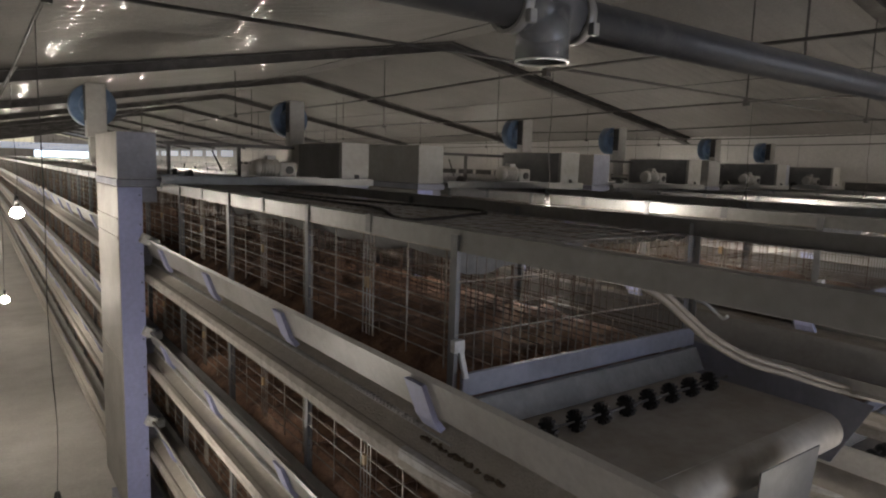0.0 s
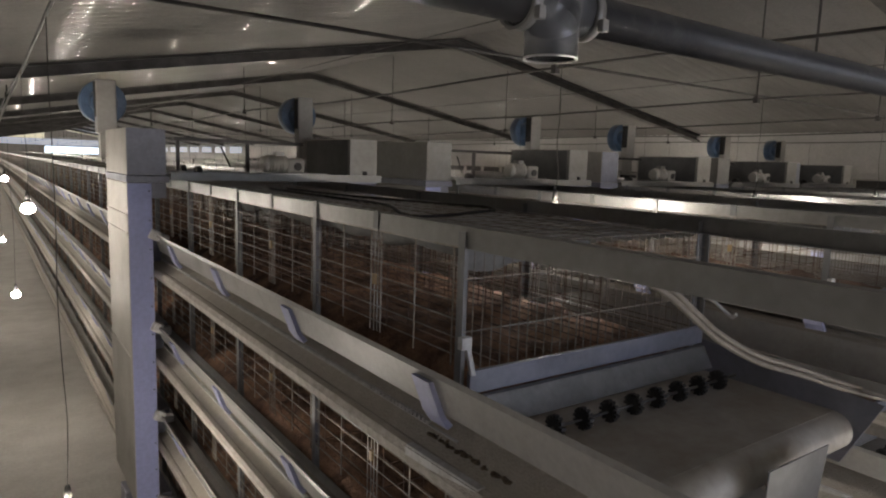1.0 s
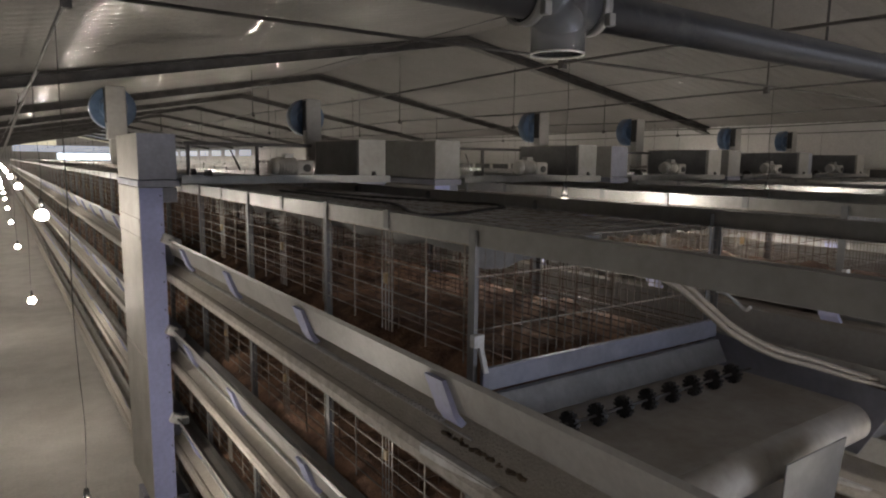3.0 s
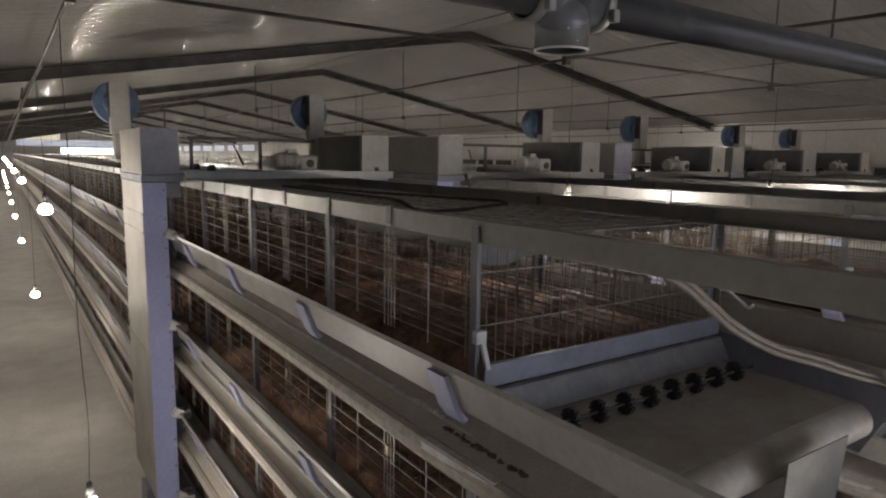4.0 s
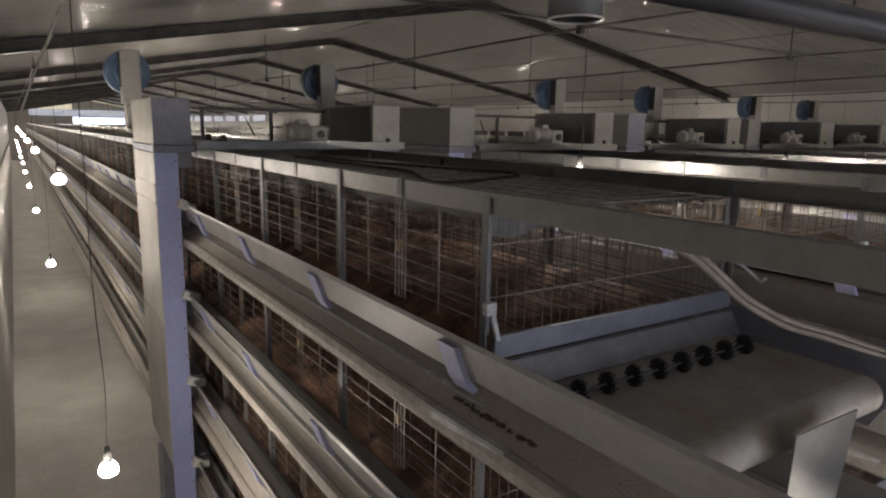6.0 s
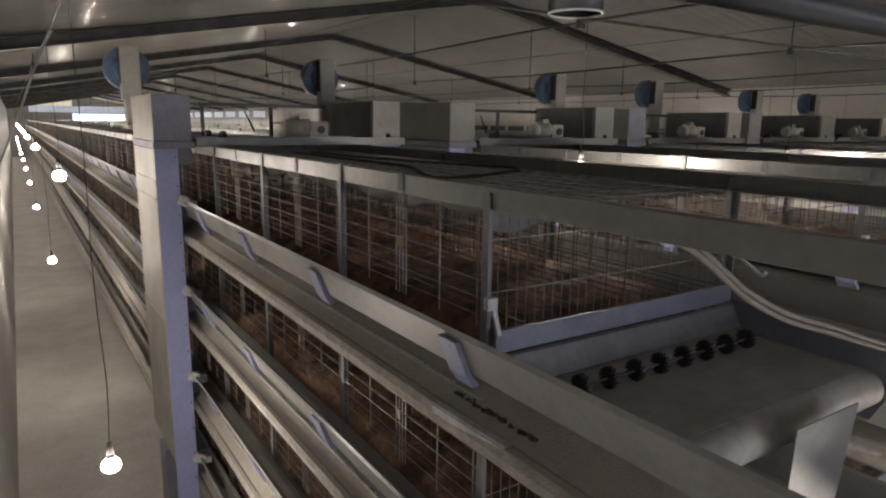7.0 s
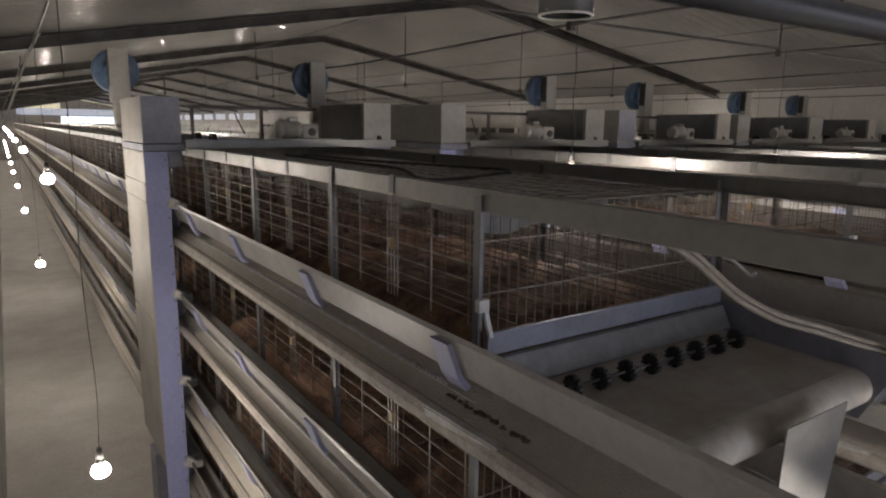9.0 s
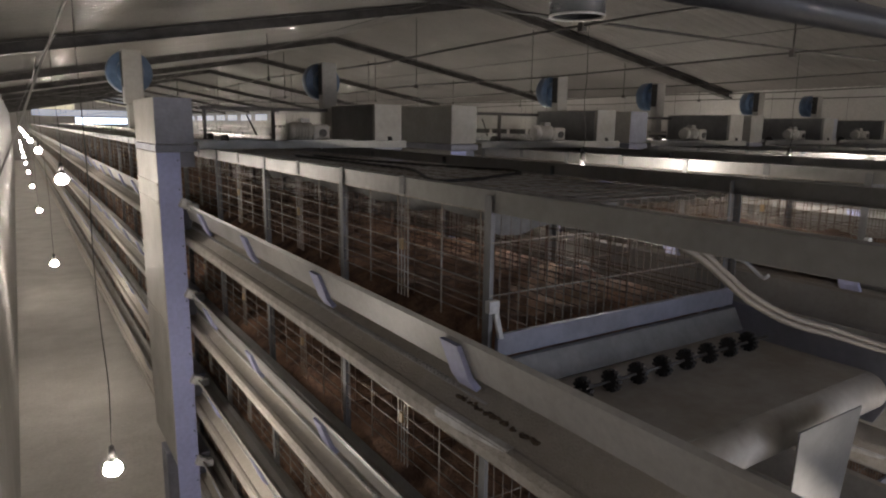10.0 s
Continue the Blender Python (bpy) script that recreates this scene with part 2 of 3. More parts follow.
# corrugated roof, two slopes
RIB = 0.20
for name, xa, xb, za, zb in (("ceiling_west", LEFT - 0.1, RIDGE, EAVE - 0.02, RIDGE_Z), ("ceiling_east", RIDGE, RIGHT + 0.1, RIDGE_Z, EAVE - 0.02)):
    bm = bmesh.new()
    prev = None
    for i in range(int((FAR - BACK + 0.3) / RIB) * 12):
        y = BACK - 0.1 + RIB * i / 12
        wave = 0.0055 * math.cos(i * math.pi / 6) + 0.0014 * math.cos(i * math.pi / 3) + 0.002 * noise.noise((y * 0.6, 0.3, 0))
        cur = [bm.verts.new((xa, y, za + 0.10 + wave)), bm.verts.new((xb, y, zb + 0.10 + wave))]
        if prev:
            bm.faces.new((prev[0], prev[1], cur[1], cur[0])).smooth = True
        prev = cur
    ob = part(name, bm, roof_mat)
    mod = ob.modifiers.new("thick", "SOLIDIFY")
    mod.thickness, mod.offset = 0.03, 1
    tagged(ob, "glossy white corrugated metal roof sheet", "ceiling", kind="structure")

# rafters, one pair a bay
BAY, FIRST = 6.10, 9.21


def rafter(y):
    e = empty("roof_frame", "dark steel roof frame of two rafters under the roof sheets", "roof frame", "roof frames", "structure")
    for xa, xb, za, zb in ((LEFT, RIDGE, EAVE, RIDGE_Z), (RIDGE, RIGHT, RIDGE_Z, EAVE)):
        bm = bmesh.new()
        h = 0.15
        for z0, z1, w in ((0.0, -0.02, 0.09), (-0.02, -h + 0.02, 0.006), (-h + 0.02, -h, 0.09)):
            v = box(bm, xa, xb, y - w, y + w, 0, 1)
            for q in v:
                base = za if abs(q.co.x - xa) < 1e-6 else zb
                q.co.z = base + 0.06 + (z0 if q.co.z > 0.5 else z1)
        part("rafter", bm, steel_dark, e)
    return e


for k in range(-2, 11):
    rafter(FIRST + BAY * k)

# ---------------------------------------------------------------- cage rows


def cage_row():
    e = empty("cage_row", "four-tier galvanised wire cage row with feed troughs and egg trays", "cage row", "cage rows")
    W = ROW_W
    # top rails
    for x in (0.0, W):
        bm = bmesh.new()
        s = 1 if x == 0 else -1
        extrude(bm, strip([(x + s * 0.035, TOP + 0.038), (x, TOP + 0.038), (x, TOP - 0.028), (x + s * 0.035, TOP - 0.028)], 0.004), -0.52, ROW_END)
        part("top_rail", bm, galv, e, "pale galvanised channel rail")
    # posts
    bm = bmesh.new()
    extrude(bm, strip([(-0.0075, -0.017), (-0.0075, 0.017), (0.03, 0.017)], 0.004), 0, 1)
    me_post = part("post", bm, dull_steel, e, "dull grey steel post")
    me_post.matrix_basis = Matrix.Translation((0, ROW_Y, 0)) @ Matrix(((1, 0, 0, 0), (0, 0, 1, 0), (0, TOP + 0.022 - 0.6, 0, 0.6), (0, 0, 0, 1)))
    for i in range(1, 24):
        again(me_post, Matrix.Translation((0, ROW_Y + 2 * CELL * i, 0)) @ Matrix(((1, 0, 0, 0), (0, 0, 1, 0), (0, TOP + 0.022 - 0.6, 0, 0.6), (0, 0, 0, 1))), e)
    for i in range(0, 24):
        again(me_post, Matrix.Translation((W, ROW_Y + 2 * CELL * i, 0)) @ Matrix(((-1, 0, 0, 0), (0, 0, 1, 0), (0, TOP + 0.022 - 0.6, 0, 0.6), (0, 0, 0, 1))), e)
    bm = bmesh.new()
    for i in range(24, int((ROW_END - ROW_Y) / (2 * CELL))):
        y = ROW_Y + 2 * CELL * i
        for x in (0, W):
            box(bm, x - 0.006, x + 0.006, y - 0.017, y + 0.017, 0.6, TOP + 0.01)
    part("rear_post", bm, galv, e)["kind"] = "stuff"

    # base beams on inset legs
    for x in (0.32, W - 0.32):
        bm = bmesh.new()
        box(bm, x - 0.03, x + 0.03, 0.9, ROW_END, 0.60, 0.69)
        part("base_beam", bm, galv, e)
        bm = bmesh.new()
        box(bm, x - 0.025, x + 0.025, 0.975, 1.025, 0, 0.60)
        leg = part("leg", bm, galv, e)
        for i in range(1, 31):
            again(leg, Matrix.Translation((0, 2.3 * i, 0)), e)
    for i in range(24):
        bm = bmesh.new()
        box(bm, 0.002, W - 0.002, ROW_Y + 2 * CELL * i - 0.015, ROW_Y + 2 * CELL * i + 0.015, 0.565, 0.598)
        part("cross_beam", bm, galv, e)

    for k in range(4):
        zt, zb = TOP - TIER * k, TOP - TIER * k - CAGE
        # front wires of both sides, back mesh and floor
        bm = bmesh.new()
        for x in (0.0, W):
            for j in range(7):
                z = zb + 0.04 + j * (CAGE - 0.07) / 6
                box(bm, x - 0.0019, x + 0.0019, ROW_Y, ROW_END, z - 0.0019, z + 0.0019)
            for i in range(int((ROW_END - ROW_Y) / CELL)):
                y = ROW_Y + CELL * i
                for dy in ((0.05, 0.275, 0.51) if i % 2 == 0 else (-0.012, 0.012, 0.04, 0.275, 0.51)):
                    box(bm, x - 0.002, x + 0.002, y + dy - 0.002, y + dy + 0.002, zb, zt - 0.03)
        part("front_mesh", bm, wire_mat, e)["kind"] = "stuff"
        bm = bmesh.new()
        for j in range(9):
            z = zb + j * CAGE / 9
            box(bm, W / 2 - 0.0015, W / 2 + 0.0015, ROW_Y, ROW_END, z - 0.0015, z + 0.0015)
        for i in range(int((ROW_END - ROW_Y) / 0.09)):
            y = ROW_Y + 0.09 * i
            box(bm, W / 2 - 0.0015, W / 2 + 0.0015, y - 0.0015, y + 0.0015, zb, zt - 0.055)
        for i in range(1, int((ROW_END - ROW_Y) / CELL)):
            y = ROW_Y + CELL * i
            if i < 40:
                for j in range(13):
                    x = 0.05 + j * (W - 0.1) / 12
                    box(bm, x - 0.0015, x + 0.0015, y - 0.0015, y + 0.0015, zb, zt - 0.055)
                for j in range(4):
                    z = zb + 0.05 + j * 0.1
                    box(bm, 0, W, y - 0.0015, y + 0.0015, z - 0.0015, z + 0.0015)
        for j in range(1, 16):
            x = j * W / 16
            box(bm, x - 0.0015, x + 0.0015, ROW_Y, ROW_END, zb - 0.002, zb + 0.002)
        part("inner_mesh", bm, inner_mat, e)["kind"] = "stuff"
        # belt below the floor with litter on it
        bm = bmesh.new()
        box(bm, 0.05, W - 0.075, 0.985, ROW_END, zb - 0.177, zb - 0.172)
        part("manure_belt", bm, belt_mat, e)
        bm = bmesh.new()
        box(bm, 0.06, W - 0.06, 15.05, ROW_END, zb - 0.171, zb - 0.04)
        prev = None
        for j in range(272):
            y = ROW_Y + 0.05 + 0.05 * j
            cur = []
            for i in range(19):
                x = 0.06 + i * (W - 0.12) / 18
                h = 0.055 * noise.noise((x * 5.5, y * 4.2, k * 3.7)) + 0.02 * noise.noise((x * 19, y * 17, k))
                edge = min(1, min(i, 18 - i) / 2, j / 2)
                cur.append(bm.verts.new((x, y, zb - 0.171 + (0.127 + h) * (0.25 + 0.75 * edge))))
            if prev:
                for i in range(18):
                    bm.faces.new((prev[i], prev[i + 1], cur[i + 1], cur[i])).smooth = True
            prev = cur
        part("litter", bm, manure_mat, e, "brown dry litter on the belt")
        # troughs, brackets, egg trays
        for side in (0, 1):
            def mx(x):
                return x if side == 0 else W - x
            bm = bmesh.new()
            extrude(bm, strip([(mx(-0.008), zb - 0.055), (mx(-0.02), zb - 0.095), (mx(-0.05), zb - 0.118), (mx(-0.095), zb - 0.108), (mx(-0.146), zb + 0.034), (mx(-0.158), zb + 0.043), (mx(-0.161), zb + 0.028)], 0.004), 0.34, ROW_END)
            t = part("feed_trough", bm, trough_mat, e)
            bm2 = bmesh.new()
            prof = [(mx(-0.137), zb - 0.002), (mx(-0.094), zb - 0.115), (mx(-0.066), zb - 0.150), (mx(-0.086), zb - 0.160), (mx(-0.114), zb - 0.120), (mx(-0.1545), zb - 0.002)]
            extrude(bm2, prof, -0.072, 0.024)
            for q in bm2.verts:
                q.co.y -= (zb - 0.004 - q.co.z) * 0.08
            br = part("bracket", bm2, bracket_mat, t, "plastic bracket tinted blue")
            br.matrix_basis = pose(0, ROW_Y + 0.02 + 2 * CELL * 20 * side, 0)
            for i in range(1, 20):
                again(br, pose(0, ROW_Y + 0.02 + 2 * CELL * i, 0), t)
            bm = bmesh.new()
            extrude(bm, strip([(mx(0.0), zb - 0.150), (mx(-0.09), zb - 0.218), (mx(-0.118), zb - 0.236), (mx(-0.134), zb - 0.232), (mx(-0.152), zb - 0.237), (mx(-0.160), zb - 0.262), (mx(-0.152), zb - 0.297)], 0.005), 0.46, ROW_END)
            part("egg_tray", bm, tray_mat, e, "dirty egg collecting tray")
            bm = bmesh.new()
            for i in range(420):
                y = 1.66 + 0.024 * i
                box(bm, min(mx(-0.052), mx(-0.068)), max(mx(-0.052), mx(-0.068)), y, y + 0.013, zb - 0.192, zb - 0.183)
            box(bm, min(mx(-0.03), mx(-0.07)), max(mx(-0.03), mx(-0.07)), 1.5, ROW_END, zb - 0.196, zb - 0.192)
            part("egg_belt", bm, paper, e, "narrow perforated white egg belt")["kind"] = "stuff"
        # end panel: upright bars on two cross wires
        bm = bmesh.new()
        rod(bm, (0, ROW_Y - 0.001, zb + 0.29), (W, ROW_Y - 0.001, zb + 0.29), 0.0022, 5)
        panel = part("end_panel", bm, wire_mat, e, "upright wire end panel")
        bm = bmesh.new()
        rod(bm, (0, ROW_Y - 0.001, zb + 0.12), (W, ROW_Y - 0.001, zb + 0.12), 0.0022, 5)
        part("cross_wire", bm, wire_mat, panel)
        n = 33
        bm = bmesh.new()
        rod(bm, (0, ROW_Y - 0.004, zb - 0.03), (0, ROW_Y - 0.004, zt - 0.02), 0.0019, 5)
        bar = part("bar", bm, bar_mat, panel)
        for j in range(1, n):
            again(bar, Matrix.Translation((j * W / (n - 1), 0, 0)), panel)
        bm = bmesh.new()
        box(bm, 0.02, W - 0.005, ROW_Y - 0.03, ROW_Y - 0.012, zb - 0.079, zb - 0.003)
        part("end_sill", bm, bluegrey, e, "grey sheet sill tinted blue as by daylight", bevel=0.003)
        bm = bmesh.new()
        v = box(bm, 0.03, W - 0.03, ROW_Y - 0.060, ROW_Y - 0.035, zb - 0.166, zb - 0.080)
        for q in v:
            if q.co.z < zb - 0.1:
                q.co.y -= 0.045
        part("belt_scraper", bm, dull_steel, e, "dusty grey scraper sheet over the belt", bevel=0.004)
        # belt drum at the row's end
        bm = bmesh.new()
        rod(bm, (0.05, 0.985, zb - 0.239), (W - 0.075, 0.985, zb - 0.239), 0.066, 36)
        part("drum", bm, belt_mat, e, "white belt turning round the end drum")
        for x in (0.0, W):
            bm = bmesh.new()
            v = box(bm, x - 0.003, x + 0.003, 0.86, ROW_Y, zb - 0.38, zb - 0.13)
            for q in v:
                if q.co.y < 1 and q.co.z < zb - 0.32:
                    q.co.y += 0.12
            if x > 0:
                for q in v:
                    if q.co.z > zb - 0.22:
                        q.co.z += 0.07 if q.co.y > 1 else 0.0
            part("drum_plate", bm, bluegrey if x > 0 else galv, e, bevel=0.001)
        bm = bmesh.new()
        v = box(bm, 0.50, 0.84, 0.840, 0.845, zb - 0.64, zb - 0.157)
        for q in v:
            if q.co.z < zb - 0.3:
                q.co.y += 0.03
                q.co.x = 0.66 + (q.co.x - 0.66) * 0.8
        part("drum_guard", bm, panel_dark, e, "dented grey guard plate", bevel=0.001)
        # axle with dark star wheels over the belt
        bm = bmesh.new()
        rod(bm, (0.10, 1.335, zb - 0.138), (W - 0.12, 1.335, zb - 0.138), 0.005, 8)
        axle = part("wheel_axle", bm, steel_dark, e)
        bm = bmesh.new()
        pts = []
        for i in range(13):
            c = i * 2 * math.pi / 13
            pts += [(0.024, c), (0.037, c + 0.05), (0.037, c + 0.30), (0.024, c + 0.36)]
        lo = [bm.verts.new((-0.009, r * math.cos(a), r * math.sin(a))) for r, a in pts]
        hi = [bm.verts.new((0.009, r * math.cos(a), r * math.sin(a))) for r, a in pts]
        bm.faces.new(lo)
        bm.faces.new(hi[::-1])
        for j in range(len(pts)):
            bm.faces.new((lo[j], hi[j], hi[(j + 1) % len(pts)], lo[(j + 1) % len(pts)]))
        wheel = part("star_wheel", bm, black, axle, "black rubber star wheel")
        wheel.matrix_basis = pose(0.18, 1.335, zb - 0.136)
        for j in range(1, 8):
            again(wheel, pose(0.18 + 0.123 * j, 1.335, zb - 0.136, 23 * j), axle)
        # yellow clips and thin door posts
        bm = bmesh.new()
        box(bm, -0.012, 0.006, -0.011, 0.011, -0.02, 0.02)
        tag = part("clip", bm, clip_yellow, e, "yellow plastic clip")
        tag.matrix_basis = pose(0, ROW_Y + CELL, zb + 0.203)
        for i in range(1, 12):
            again(tag, pose(0, ROW_Y + CELL + 2 * CELL * i, zb + 0.203, 0, 0, 0), e)
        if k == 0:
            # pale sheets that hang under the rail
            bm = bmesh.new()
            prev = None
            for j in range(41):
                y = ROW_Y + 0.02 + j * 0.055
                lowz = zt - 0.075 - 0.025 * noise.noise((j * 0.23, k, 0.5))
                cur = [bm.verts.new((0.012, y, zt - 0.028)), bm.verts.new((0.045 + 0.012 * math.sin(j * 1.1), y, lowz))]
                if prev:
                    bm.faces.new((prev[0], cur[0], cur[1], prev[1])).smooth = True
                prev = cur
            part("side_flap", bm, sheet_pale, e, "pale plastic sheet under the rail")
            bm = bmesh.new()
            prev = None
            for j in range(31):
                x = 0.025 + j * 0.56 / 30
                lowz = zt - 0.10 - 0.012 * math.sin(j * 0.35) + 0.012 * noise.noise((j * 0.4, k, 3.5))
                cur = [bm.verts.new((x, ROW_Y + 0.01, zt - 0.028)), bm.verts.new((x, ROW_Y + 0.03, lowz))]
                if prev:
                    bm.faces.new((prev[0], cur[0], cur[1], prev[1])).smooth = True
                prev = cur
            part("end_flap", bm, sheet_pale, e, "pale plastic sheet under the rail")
        # torn white strip on the tray's lip, and a hook at the far corner
        bm = bmesh.new()
        v = box(bm, -0.164, -0.136, 1.29, 1.64, zb - 0.235, zb - 0.228)
        v += box(bm, -0.1665, -0.1625, 1.29, 1.64, zb - 0.262, zb - 0.235)
        for q in v:
            if q.co.y < 1.4:
                q.co.x += 0.012
        part("lip_strip", bm, paper, e, "torn white plastic strip", bevel=0.002)
        cable("hook", [(W - 0.02, ROW_Y - 0.03, zb + 0.12), (W - 0.01, ROW_Y - 0.07, zb + 0.11), (W, ROW_Y - 0.12, zb + 0.075), (W, ROW_Y - 0.15, zb + 0.06), (W, ROW_Y - 0.17, zb + 0.075)], 0.007, paper, e, "white plastic hook")
        # white plastic catch on the corner post
        bm = bmesh.new()
        box(bm, -0.028, 0.012, ROW_Y - 0.045, ROW_Y - 0.02, zb + 0.075, zb + 0.115)
        v = box(bm, -0.006, 0.012, ROW_Y - 0.04, ROW_Y - 0.025, zb - 0.015, zb + 0.08)
        for q in v:
            if q.co.z < zb:
                q.co.x += 0.025
        part("catch", bm, paper, e, "white plastic catch", bevel=0.003)
    # top cover sheets
    bm = bmesh.new()
    prev = None
    for j in range(49):
        x = 0.04 + j * (W - 0.08) / 48
        z = TOP - 0.04 + 0.006 * math.sin(j * 1.6)
        cur = [bm.verts.new((x, ROW_Y + 0.02, z)), bm.verts.new((x, ROW_END, z))]
        if prev:
            bm.faces.new((prev[0], cur[0], cur[1], prev[1]))
        prev = cur
    part("top_cover", bm, sheet_mat, e, "dusty grey corrugated cover sheet", smooth=True)
    # wire lid over the cover sheets
    bm = bmesh.new()
    for j in range(120):
        y = ROW_Y + 0.06 + 0.11 * j
        box(bm, 0.02, W - 0.02, y - 0.0018, y + 0.0018, TOP - 0.030, TOP - 0.0264)
    for j in range(1, 9):
        x = j * W / 9
        box(bm, x - 0.0018, x + 0.0018, ROW_Y + 0.02, 14.8, TOP - 0.0338, TOP - 0.0302)
    part("wire_lid", bm, wire_mat, e, "galvanised wire lid")["kind"] = "stuff"
    # tabs of the posts clasping the near rail
    bm = bmesh.new()
    box(bm, -0.006, -0.0025, -0.019, 0.019, TOP - 0.022, TOP + 0.046)
    tab = part("rail_tab", bm, dull_steel, e, "dull steel tab clasping the rail")
    tab.matrix_basis = pose(0, ROW_Y + CELL, 0)
    for i in range(2, 24):
        again(tab, pose(0, ROW_Y + CELL * i, 0), e)
    return e


row = cage_row()
row.matrix_basis = Matrix.Translation((ROW_X, 0, 0))
for i in range(1, ROWS):
    copy_thing(row, Matrix.Translation((ROW_X + PITCH * i, 0, 0)))

# ---------------------------------------------------------------- feeding carts


def feeding_cart(fans):
    e = empty("feeding_cart", "travelling feed cart with tall hoppers astride a cage row", "feed cart", "feed carts")
    paint = cream if fans else grey_paint
    for side in (0, 1):
        def mx(x):
            return x + 0.10 if side == 0 else ROW_W - x + 0.02

        def bx(x0, x1, *r):
            bm = bmesh.new()
            box(bm, min(mx(x0), mx(x1)), max(mx(x0), mx(x1)), *r)
            return bm
        hop = part("hopper", bx(-0.442, -0.170, 0.0, 0.95, EYE - 0.16, EYE + 0.185), paint, e, "cream painted steel hopper" if fans else "dull grey steel hopper", bevel=0.006)
        # Dark sheet laid over the hopper's inner side to stand for its shade.
        part("shade_panel", bx(-0.168, -0.164, 0.03, 0.92, EYE - 0.15, EYE + 0.175), panel_dark, hop, "dark grey sheet for the hopper's shaded inner side")
        # On fan carts the left cover carries the daylight's blue in its colour.
        part("front_cover", bx(-0.440, -0.172, -0.006, -0.002, EYE - 0.158, EYE + 0.183), bluegrey if fans and side == 0 else paint, hop, "plain front cover")
        part("hopper_rim", bx(-0.448, -0.15, -0.008, 0.955, EYE - 0.215, EYE - 0.164), bluegrey, hop, bevel=0.004)
        part("column_face", bx(-0.440, -0.276, 0.002, 0.010, 0.30, EYE - 0.22), daylight_blue, e, "front plate coloured with blue daylight")
        part("side_plate", bx(-0.27, -0.165, 0.03, 0.10, EYE - 0.335, EYE - 0.22), bluegrey, e, bevel=0.004)
        z1 = EYE - 0.22
        for j, z0 in enumerate((EYE - 0.46, EYE - 0.60, EYE - 1.55, EYE - 2.4, 0.95)):
            part("side_panel", bx(-0.445 - 0.002 * (j % 2), -0.28, 0.012, 0.94, z0 + 0.002, z1), cream, e, bevel=0.005)
            z1 = z0
        for z in (EYE - 0.46, EYE - 0.60):
            part("seam_band", bx(-0.453, -0.445, 0.012, 0.94, z - 0.006, z + 0.008), cream, e)
        for j in range(14):
            bm = bmesh.new()
            rod(bm, (mx(-0.295), 0.002, EYE - 0.28 - 0.22 * j), (mx(-0.295), -0.002, EYE - 0.28 - 0.22 * j), 0.006, 8)
            part("rivet", bm, steel_dark, e)
        foot = part("wheel_bracket", bx(-0.42, -0.31, 0.66, 0.92, 0.10, 0.75), bluegrey, e, bevel=0.005)
        bm = bmesh.new()
        rod(bm, (mx(-0.39), 0.79, 0.08), (mx(-0.34), 0.79, 0.08), 0.08, 20)
        part("wheel", bm, black, foot)
        for k in range(4):
            z = TOP - TIER * k - CAGE + 0.045
            bm = bmesh.new()
            cxs = mx(-0.262)
            v = box(bm, cxs - 0.04, cxs + 0.04, -0.06, 0.0, z - 0.045, z + 0.03)
            lean = 0.45 if side == 0 else -0.45
            for q in v:
                dx, dz = q.co.x - cxs, q.co.z - z
                q.co.x, q.co.z = cxs + dx * math.cos(lean) + dz * math.sin(lean), z - dx * math.sin(lean) + dz * math.cos(lean)
            v = box(bm, min(mx(-0.235), mx(-0.165)), max(mx(-0.235), mx(-0.165)), -0.045, 0.02, z - 0.075, z - 0.01)
            sp = part("spout", bm, paper, e, "white plastic feed spout", bevel=0.012)
            bm = bmesh.new()
            v = box(bm, min(mx(-0.29), mx(-0.155)), max(mx(-0.29), mx(-0.155)), 0.12, 0.62, z - 0.24, z - 0.02)
            for q in v:
                if q.co.z < z - 0.1:
                    q.co.x = mx(-0.29) + (q.co.x - mx(-0.29)) * 0.75
                    q.co.y += 0.06 if q.co.y < 0.3 else -0.06
            part("feed_box", bm, bluegrey, e, bevel=0.006)
        if fans:
            fx = mx(-0.40) if side == 0 else ROW_W + 0.26
            duct = bmesh.new()
            box(duct, fx - 0.08, fx + 0.08, 1.13, 1.24, EYE + 0.16, EYE + 0.62)
            box(duct, fx - 0.06, fx + 0.06, 1.14, 1.23, EYE - 0.05, EYE + 0.16)
            box(duct, fx - 0.08, fx + 0.08, 0.94, 1.24, EYE - 0.08, EYE - 0.05)
            d = part("air_duct", duct, cream, e, "pale flat air duct", bevel=0.008)
            bm = bmesh.new()
            rod(bm, (fx, 1.30, EYE + 0.44), (fx, 1.42, EYE + 0.44), 0.19, 36)
            rod(bm, (fx, 1.24, EYE + 0.44), (fx, 1.30, EYE + 0.44), 0.10, 24, r2=0.12)
            # thin black plate laid against the duct's left side
            duct_plate = bmesh.new()
            box(duct_plate, fx - 0.086, fx - 0.081, 1.14, 1.23, EYE + 0.30, EYE + 0.60)
            part("inlet", duct_plate, black, d, "black plate on the duct's side")
            blower = part("blower", bm, fan_blue, d, "blue round blower housing", bevel=0.01)
    for y in (-0.06, 0.42):
        bm = bmesh.new()
        extrude(bm, strip([(0.035, EYE - 0.135), (0.0, EYE - 0.135), (0.0, EYE - 0.193), (0.035, EYE - 0.193)], 0.004), -0.05, ROW_W + 0.48)
        beam = part("bridge_beam", bm, galv, e, "pale galvanised cross beam")
        beam.matrix_basis = Matrix(((0, 1, 0, 0), (1, 0, 0, y), (0, 0, 1, 0), (0, 0, 0, 1)))
